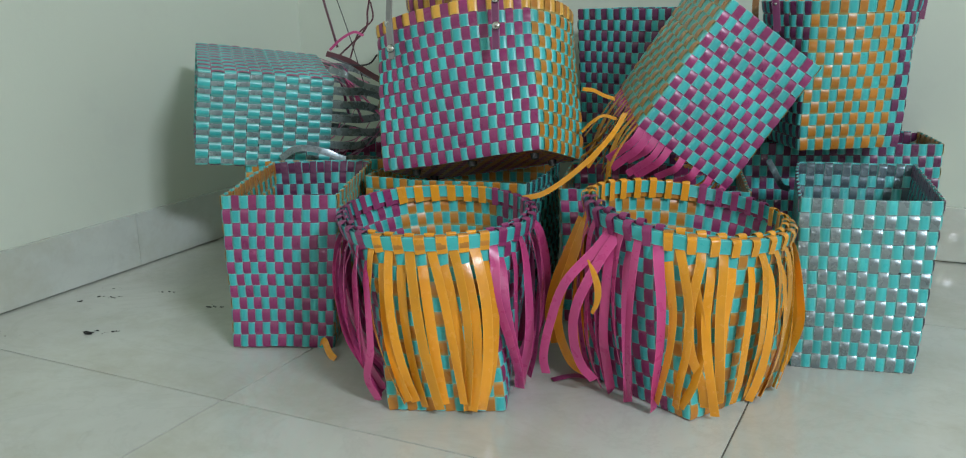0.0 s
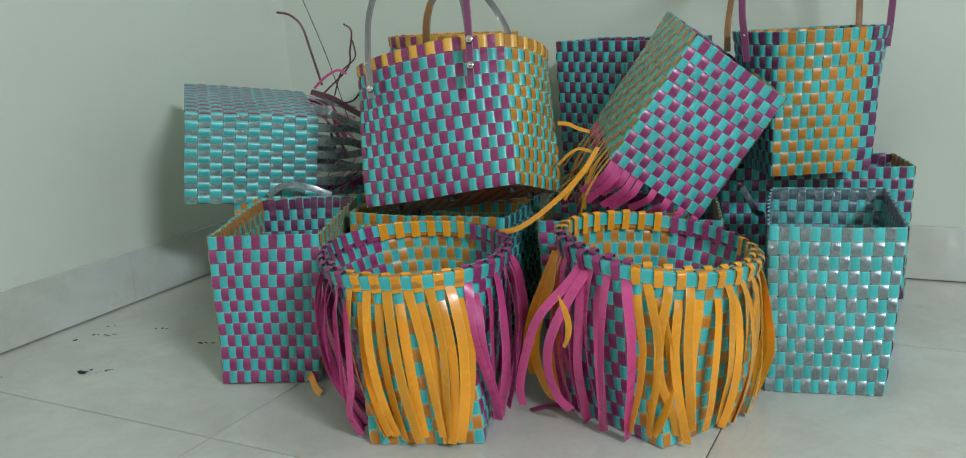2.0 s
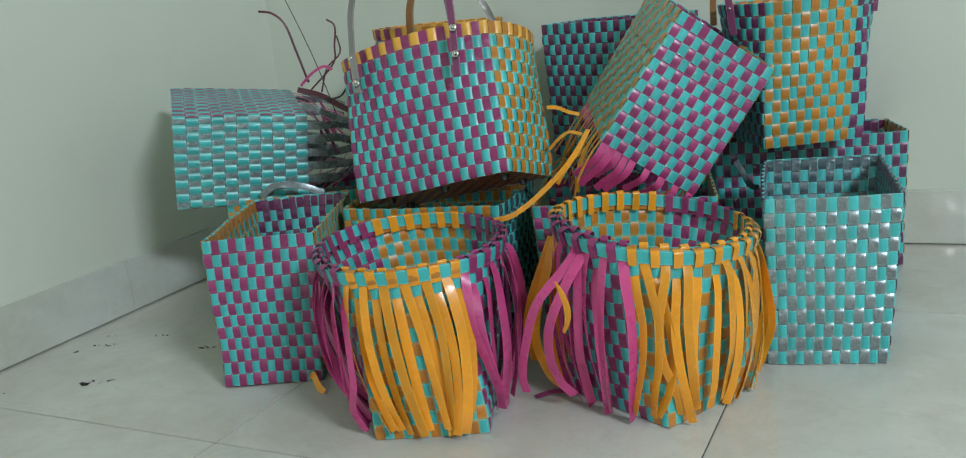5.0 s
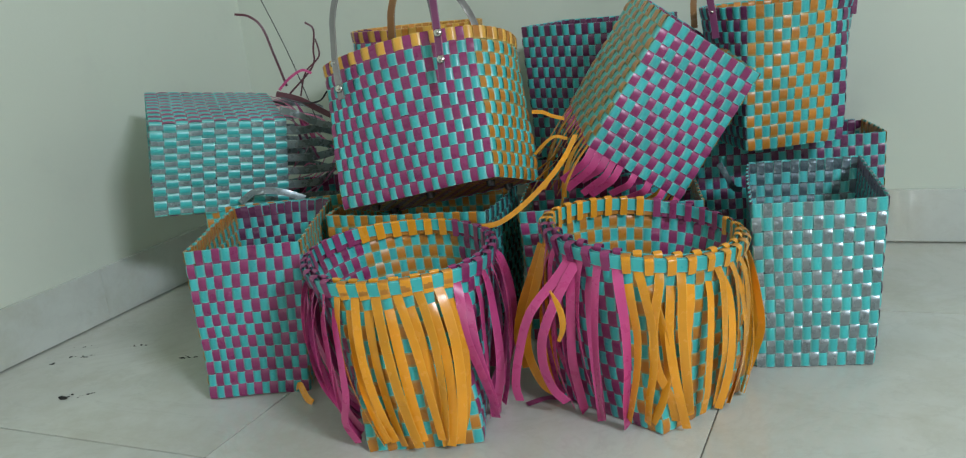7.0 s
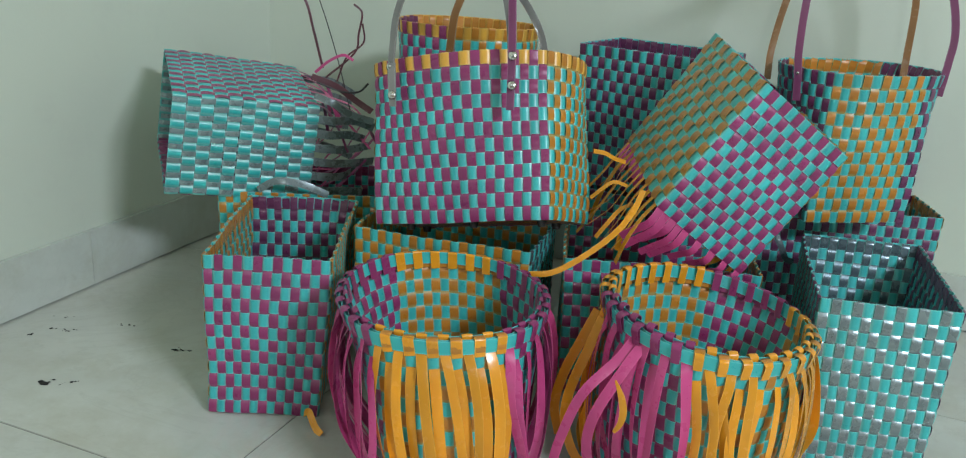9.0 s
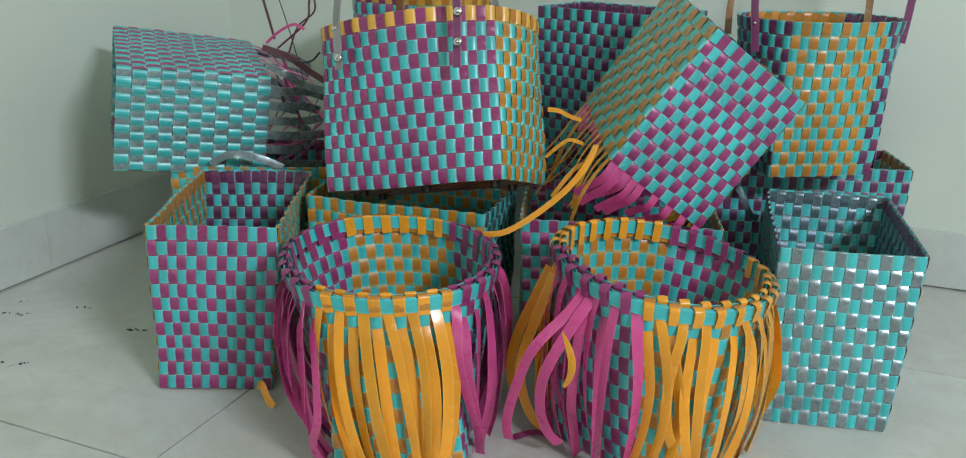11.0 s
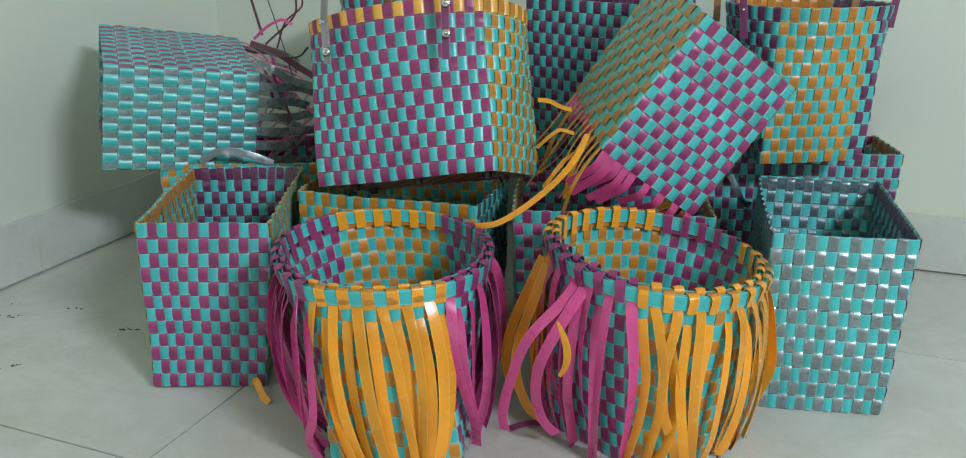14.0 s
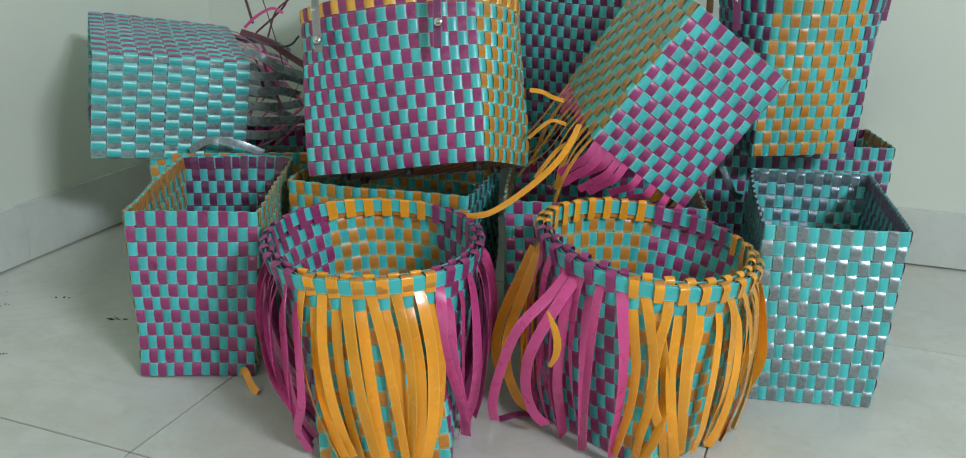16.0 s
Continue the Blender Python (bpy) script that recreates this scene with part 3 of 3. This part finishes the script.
# ---- baskets that are not finished ----
def lying_basket():
    ob = basket("unfinished_basket", "unfinished teal, grey and magenta basket lying on its side",
                axes((-0.290, 1.697, 0.283), (0.12, 0.0, 0.99), (-0.917, -0.37, 0.12)))
    wv = Weave((0.152, 0.222), (0.158, 0.228), 0.217, 13, 19, 11, seed=21, skew=0.09, wobble=0.004)
    weave_sides(ob, wv, (SILVER, MAGENTA, SILVER, MAGENTA), foot=False, amp=0.0020, fill=0.72)
    rnd = random.Random(8)
    down = np.array((0, 0, -1.0))
    for k, i, s in wv.stakes():
        n = wv.normal(s, 0.05)
        p = wv.point(s, 0.0)
        grey = k in (0, 2)
        if i % 2 == 0:
            continue
        length = rnd.uniform(0.085, 0.12) if grey else rnd.uniform(0.05, 0.14)
        back = np.array((0, 1.0, 0))
        if k == 0:
            ways = [p + down * length * 0.25 + n * 0.003, p + down * length * 0.62 + back * 0.012 + n * rnd.uniform(0, 0.006),
                    p + down * length + back * rnd.uniform(0.02, 0.05) - np.array((rnd.uniform(-0.01, 0.012), 0, 0))]
        elif k == 1:
            ways = [p + down * length * 0.3 - n * 0.008, p + down * length * 0.65 - n * rnd.uniform(0.015, 0.045) + back * rnd.uniform(-0.03, 0.02),
                    p + down * length - n * rnd.uniform(0.03, 0.09) + back * rnd.uniform(-0.05, 0.03)]
        else:
            ways = [p + down * length * 0.3, p + down * length * 0.7 - n * rnd.uniform(0, 0.05), p + down * length - n * rnd.uniform(0.02, 0.09)]
        loose(ob, p + np.array((0, 0, 0.004)), n, ways, 0.0136 if grey else rnd.uniform(0.006, 0.011), GREY if grey else (MAGENTA if i % 4 == 1 else LIT_MAGENTA))
    # thin dried ends that stand up, and one dark strand
    to = inside(ob)
    strands = (
        (((-0.243, 1.66, 0.381), (-0.197, 1.66, 0.423), (-0.191, 1.66, 0.453), (-0.186, 1.66, 0.486), (-0.199, 1.66, 0.499)), 0.0032, DRY),
        (((-0.225, 1.66, 0.375), (-0.210, 1.66, 0.415), (-0.183, 1.66, 0.440), (-0.185, 1.66, 0.470)), 0.0028, DRY),
        (((-0.251, 1.68, 0.393), (-0.266, 1.68, 0.453), (-0.278, 1.68, 0.497), (-0.298, 1.68, 0.518), (-0.322, 1.68, 0.524)), 0.0042, DRY),
        (((-0.203, 1.66, 0.330), (-0.222, 1.66, 0.405), (-0.241, 1.66, 0.468), (-0.268, 1.66, 0.545)), 0.0016, BLACK),
        (((-0.262, 1.64, 0.385), (-0.224, 1.64, 0.372), (-0.190, 1.63, 0.352), (-0.163, 1.62, 0.338)), 0.010, DRY),
        (((-0.250, 1.62, 0.380), (-0.215, 1.63, 0.366), (-0.185, 1.62, 0.368), (-0.168, 1.61, 0.384)), 0.003, BLACK),
        (((-0.258, 1.65, 0.390), (-0.238, 1.65, 0.408), (-0.214, 1.65, 0.420), (-0.196, 1.64, 0.414)), 0.0045, LIT_MAGENTA),
        (((-0.250, 1.60, 0.362), (-0.222, 1.60, 0.352), (-0.196, 1.61, 0.334), (-0.160, 1.62, 0.322)), 0.011, GREY),
        (((-0.330, 1.555, 0.218), (-0.300, 1.548, 0.236), (-0.262, 1.552, 0.232), (-0.222, 1.562, 0.214)), 0.011, GREY),
    )
    for pts, width, mat in strands:
        q = [to(p) for p in pts]
        loose(ob, q[0], ob.matrix_world.to_3x3().inverted() @ Vector((0.25, -1, 0.3)), q[1:], width, mat, "frayed_strap")


lying_basket()


def leaning_basket():
    ob = basket("unfinished_basket", "tilted unfinished basket of magenta, orange and teal straps, fringed",
                axes((0.2855, 1.432, 0.2555), (0.866, 0.09, -0.487), (0.583, 0.075, 0.805)))
    wv = Weave((0.154, 0.25), (0.158, 0.262), 0.201, 13, 12, 12, seed=22, rake=0.165)
    weave_sides(ob, wv, (MAGENTA, ORANGE, MAGENTA, ORANGE), foot=False)
    rnd = random.Random(5)
    for k, i, s in wv.stakes():
        n, p = wv.normal(s, 0.05), wv.point(s, 0.0)
        if k == 0:
            if i > 3 and i % 2:
                continue
            length = rnd.uniform(0.045, 0.068) * (1.0 if i < 6 else 0.7)
            sweep = np.array((-0.008, 0.022, 0))
            ways = [p + np.array((0, 0, -0.35 * length)) + n * 0.002, p + np.array((0, 0, -0.7 * length)) + sweep * 0.5, p + np.array((0, 0, -length)) + sweep]
            mat = LIT_MAGENTA
        elif k == 3:
            length = rnd.uniform(0.07, 0.135)
            out = rnd.uniform(-0.018, 0.012)
            ways = [p + np.array((0, 0, -0.3 * length)) + n * 0.002, p + np.array((0, -0.004, -0.65 * length)) - n * out * 0.3,
                    p + np.array((rnd.uniform(-0.01, 0.02), rnd.uniform(-0.02, 0.01), -length)) - n * out]
            mat = LIT_ORANGE
        else:
            length = rnd.uniform(0.03, 0.05)
            ways = [p + np.array((0, 0, -0.5 * length)), p + np.array((0, 0, -length)) - n * 0.012]
            mat = LIT_MAGENTA if k == 2 else LIT_ORANGE
        tw = rnd.uniform(-0.9, 0.9)
        bend = np.array([n + np.array((0, 1.0, 0)) * tw * q / 16 for q in range(5 * len(ways) + 1)])
        loose(ob, p + np.array((0, 0, 0.004)), bend, ways, rnd.uniform(0.0080, 0.0098) if k == 3 else rnd.uniform(0.0095, 0.0112), mat)
    to = inside(ob)
    for pts, width in ((((0.216, 1.44, 0.324), (0.199, 1.435, 0.330), (0.184, 1.43, 0.338), (0.168, 1.43, 0.340)), 0.0072),
                       (((0.217, 1.41, 0.298), (0.198, 1.41, 0.303), (0.182, 1.40, 0.296), (0.166, 1.40, 0.281)), 0.0058),
                       (((0.222, 1.38, 0.282), (0.205, 1.38, 0.272), (0.189, 1.37, 0.256), (0.174, 1.37, 0.234)), 0.0062)):
        q = [to(p) for p in pts]
        loose(ob, q[0], ob.matrix_world.to_3x3().inverted() @ Vector((-0.3, -0.8, 0.9 - 60 * (width - 0.007))), q[1:], width, LIT_ORANGE)
    way = ((0.222, 1.320, 0.318), (0.205, 1.285, 0.298), (0.180, 1.268, 0.272), (0.144, 1.268, 0.240), (0.110, 1.272, 0.217), (0.082, 1.285, 0.208))
    q = [to(p) for p in way]
    loose(ob, q[0], ob.matrix_world.to_3x3().inverted() @ Vector((-0.4, -1, 0.5)), q[1:], 0.0075, LIT_ORANGE)


leaning_basket()


# ---- handbags ----
def rivet(parent, at, normal, r=0.0064):
    bm = bmesh.new()
    bmesh.ops.create_cone(bm, cap_ends=True, segments=16, radius1=r, radius2=r * 0.72, depth=0.0022)
    bmesh.ops.create_uvsphere(bm, u_segments=10, v_segments=6, radius=r * 0.42, matrix=Matrix.Translation((0, 0, 0.0012)))
    bm.transform(Matrix.Translation(at) @ Vector(normal).to_track_quat("Z", "Y").to_matrix().to_4x4())
    return part("rivet", bm, METAL, parent, "round nickel rivet", True)


def handle(thing, world, normal, width, mat, label, rivets=()):
    """A carrying handle: a strap sleeve through the given places, riveted to the side."""
    to = inside(thing)
    rot = thing.matrix_world.to_3x3().inverted()
    q = [to(p) for p in world]
    ob = loose(thing, q[0], rot @ Vector(normal), q[1:], width, mat, "handle", label, thick=0.0042)
    for p in rivets:
        rivet(ob, to(p), rot @ Vector(normal))
    return ob


bag = basket("handbag_basket", "magenta, orange and teal handbag basket with riveted handles, tipped back",
             axes((0.019, 1.413, 0.2295), (0.94, -0.28, 0.2), (-0.058, 0.373, 0.926)), "bag")
weave_sides(bag, Weave((0.25, 0.11), (0.28, 0.175), 0.225, 21, 11, 12, r0=0.04, r1=0.75, bend=0.8, seed=23, bulge=0.01, skew=0.26),
            (MAGENTA, ORANGE, MAGENTA, ORANGE), rim_hoop=YELLOW)
tall_front = ((-0.112, 1.424, 0.392), (-0.117, 1.438, 0.430), (-0.116, 1.446, 0.470), (-0.112, 1.447, 0.508), (-0.098, 1.446, 0.545), (-0.068, 1.440, 0.580),
              (-0.030, 1.430, 0.594), (0.006, 1.418, 0.585), (0.027, 1.405, 0.556), (0.038, 1.394, 0.515), (0.043, 1.384, 0.470), (0.044, 1.376, 0.446), (0.045, 1.364, 0.408))
handle(bag, tall_front, (-0.2, -0.95, 0.3), 0.0085, CLEAR, "clear grey tube handle with mauve ends",
       ((-0.117, 1.4325, 0.440), (-0.113, 1.4185, 0.404), (0.0445, 1.3735, 0.472), (0.0455, 1.3605, 0.436)))
handle(bag, ((0.0405, 1.399, 0.545), (0.0435, 1.384, 0.490), (0.0445, 1.3735, 0.455), (0.0455, 1.360, 0.404)), (-0.2, -0.95, 0.3), 0.0102, MAUVE, "glossy mauve handle end")
handle(bag, ((-0.1155, 1.4335, 0.445), (-0.1115, 1.420, 0.388)), (-0.2, -0.95, 0.3), 0.0092, CLEAR, "clear grey handle end")
tall_back = ((-0.045, 1.565, 0.400), (-0.041, 1.560, 0.455), (-0.037, 1.556, 0.500), (-0.027, 1.552, 0.530), (-0.006, 1.55, 0.550), (0.024, 1.55, 0.554), (0.054, 1.55, 0.537),
             (0.078, 1.55, 0.505), (0.094, 1.545, 0.470), (0.100, 1.540, 0.425))
handle(bag, tall_back, (0, -1, 0.2), 0.0105, CLEAR, "clear grey tube handle")
handle(bag, ((-0.046, 1.558, 0.405), (-0.042, 1.553, 0.455), (-0.038, 1.549, 0.498), (-0.029, 1.545, 0.526)), (0, -1, 0.2), 0.011, TAN, "tan inner side of the handle")
for fx, fy in ((-0.095, -0.03), (0.0, -0.036), (0.095, -0.03), (0.1, 0.03), (-0.095, 0.03)):
    foot_bm = bmesh.new()
    bmesh.ops.create_cone(foot_bm, cap_ends=True, segments=14, radius1=0.0052, radius2=0.007, depth=0.008)
    foot_bm.transform(Matrix.Translation((fx, fy, -0.0035)))
    part("foot_stud", foot_bm, RUBBER, bag, "black glossy foot stud")

oval = basket("handbag_basket", "oval-rimmed handbag basket, orange, purple and teal, with long handles",
              pose(0.566, 1.588, 0.236, 0, 0, 10), "bag")
weave_sides(oval, Weave((0.158, 0.17), (0.248, 0.18), 0.222, 13, 16, 12, r0=0.03, r1=0.92, bend=0.9, seed=24, shift=(0.010, -0.012), wobble=0.003),
            (ORANGE, PURPLE, ORANGE, PURPLE), corner={(0, 11): PURPLE, (0, 12): PURPLE})
front_loop = ((0.462, 1.503, 0.415), (0.457, 1.498, 0.452), (0.4525, 1.498, 0.490), (0.4535, 1.50, 0.568), (0.470, 1.51, 0.630), (0.520, 1.52, 0.672), (0.585, 1.53, 0.672),
              (0.638, 1.535, 0.630), (0.668, 1.53, 0.575), (0.684, 1.53, 0.520), (0.686, 1.535, 0.475), (0.682, 1.535, 0.428))
handle(oval, front_loop, (-0.3, -0.95, 0), 0.0105, MAUVE, "glossy mauve handle", ((0.456, 1.4975, 0.455),))
back_loop = ((0.456, 1.63, 0.425), (0.459, 1.64, 0.474), (0.473, 1.64, 0.558), (0.500, 1.64, 0.625), (0.545, 1.64, 0.655), (0.600, 1.64, 0.655), (0.645, 1.64, 0.622),
             (0.668, 1.64, 0.565), (0.672, 1.64, 0.470), (0.668, 1.63, 0.420))
handle(oval, back_loop, (-0.3, -0.95, 0), 0.0105, TAN, "tan handle strap")

rear = basket("handbag_basket", "handbag basket with yellow rim band behind another bag", pose(-0.02, 1.77, 0.218, 0, 0, -8), "bag")
weave_sides(rear, Weave((0.2, 0.13), (0.238, 0.17), 0.252, 17, 11, 13, r0=0.03, r1=0.85, seed=25),
            (MAGENTA, ORANGE, ORANGE, PURPLE), rim_hoop=YELLOW, corner={(0, q): ORANGE for q in range(8, 17)})

# ---- things on the floor ----
crumb_rnd = random.Random(3)


def crumbs(label, at, size, count, stretch):
    bm = bmesh.new()
    for _ in range(count):
        r = size * crumb_rnd.uniform(0.25, 1.0)
        p = Vector((at[0] + crumb_rnd.gauss(0, stretch), at[1] + crumb_rnd.gauss(0, stretch * 0.35), r * 0.3))
        bmesh.ops.create_icosphere(bm, subdivisions=1, radius=r, matrix=Matrix.Translation(p) @ Matrix.Diagonal((1.0, crumb_rnd.uniform(0.35, 0.8), 0.4, 1)))
    for v in bm.verts:
        v.co += noise.noise_vector(v.co * 400) * size * 0.25
        v.co.z = max(0.0004, v.co.z)
    return tagged(part("dirt", bm, GRIT, None, "", True), label, "dirt", kind="stuff")


for at, size, count, stretch in (((-0.654, 1.450), 0.004, 3, 0.003), ((-0.618, 1.473), 0.0026, 9, 0.012), ((-0.575, 1.305), 0.006, 4, 0.005), ((-0.548, 1.313), 0.003, 10, 0.013),
                                 ((-0.415, 1.425), 0.0032, 9, 0.011), ((-0.528, 1.499), 0.0026, 6, 0.010), ((-0.627, 1.515), 0.002, 6, 0.012), ((-0.70, 1.30), 0.002, 6, 0.015)):
    crumbs("scattered dark crumbs of dirt on the white floor tiles", at, size, count, stretch)


for along, height, size in ((0.18, 0.155, 0.0016), (0.10, 0.128, 0.0012), (0.245, 0.19, 0.0011)):
    bm = bmesh.new()
    bmesh.ops.create_icosphere(bm, subdivisions=1, radius=size, matrix=Matrix.Diagonal((0.7, 0.3, 1.2, 1)))
    mark = part("wall_speck", bm, GRIT, None, "", True)
    mark.matrix_world = pose(*BACK_P, 0, 0, 0, BACK_A) @ pose(along, -0.0004, height)
    tagged(mark, "tiny dark speck on the pale painted wall", "dirt", kind="stuff")


def floor_strap(label, pts, width, mat, normal):
    ob = loose(None, pts[0], normal, pts[1:], width, mat, "strap_offcut")
    return tagged(ob, label, "strap")


floor_strap("curled orange strap offcut lying beside a basket", ((-0.200, 1.245, 0.012), (-0.192, 1.236, 0.018), (-0.182, 1.222, 0.006), (-0.172, 1.210, 0.002)), 0.010, LIT_ORANGE, (-0.5, -0.6, 0.6))
floor_strap("dark magenta strap offcut lying flat on the tiles", ((0.122, 1.150, 0.002), (0.150, 1.160, 0.004), (0.180, 1.152, 0.003), (0.205, 1.160, 0.004)), 0.012, MAGENTA, (0, 0, 1))
floor_strap("slate strap end hanging between two boxes", ((0.452, 1.47, 0.225), (0.462, 1.462, 0.205), (0.472, 1.462, 0.186), (0.486, 1.468, 0.180)), 0.009, SLATE, (-0.3, -1, 0.2))

board = part("brown_board", box_bm((0, -0.42, 0.0), (0.6, 0.0, 0.004), 0.001), BOARD)
board.matrix_world = pose(0.889, 1.467, 0.001, 0, 0, 6)
tagged(board, "thin brown board lying flat on the floor tiles", "board")
cable = bpy.data.curves.new("cable", "CURVE")
cable.dimensions, cable.bevel_depth, cable.bevel_resolution = "3D", 0.0022, 3
spline = cable.splines.new("BEZIER")
cable_way = ((0.96, 1.545, 0.0025), (1.02, 1.50, 0.0065), (1.12, 1.49, 0.0075), (1.35, 1.40, 0.0075))
spline.bezier_points.add(len(cable_way) - 1)
for bp, co in zip(spline.bezier_points, cable_way):
    bp.co, bp.handle_left_type, bp.handle_right_type = co, "AUTO", "AUTO"
cable.materials.append(plain_material("pale_cable", (0.55, 0.55, 0.52), 0.4))
tagged(new("cable", cable), "thin pale cable trailing over a brown board", "cable")
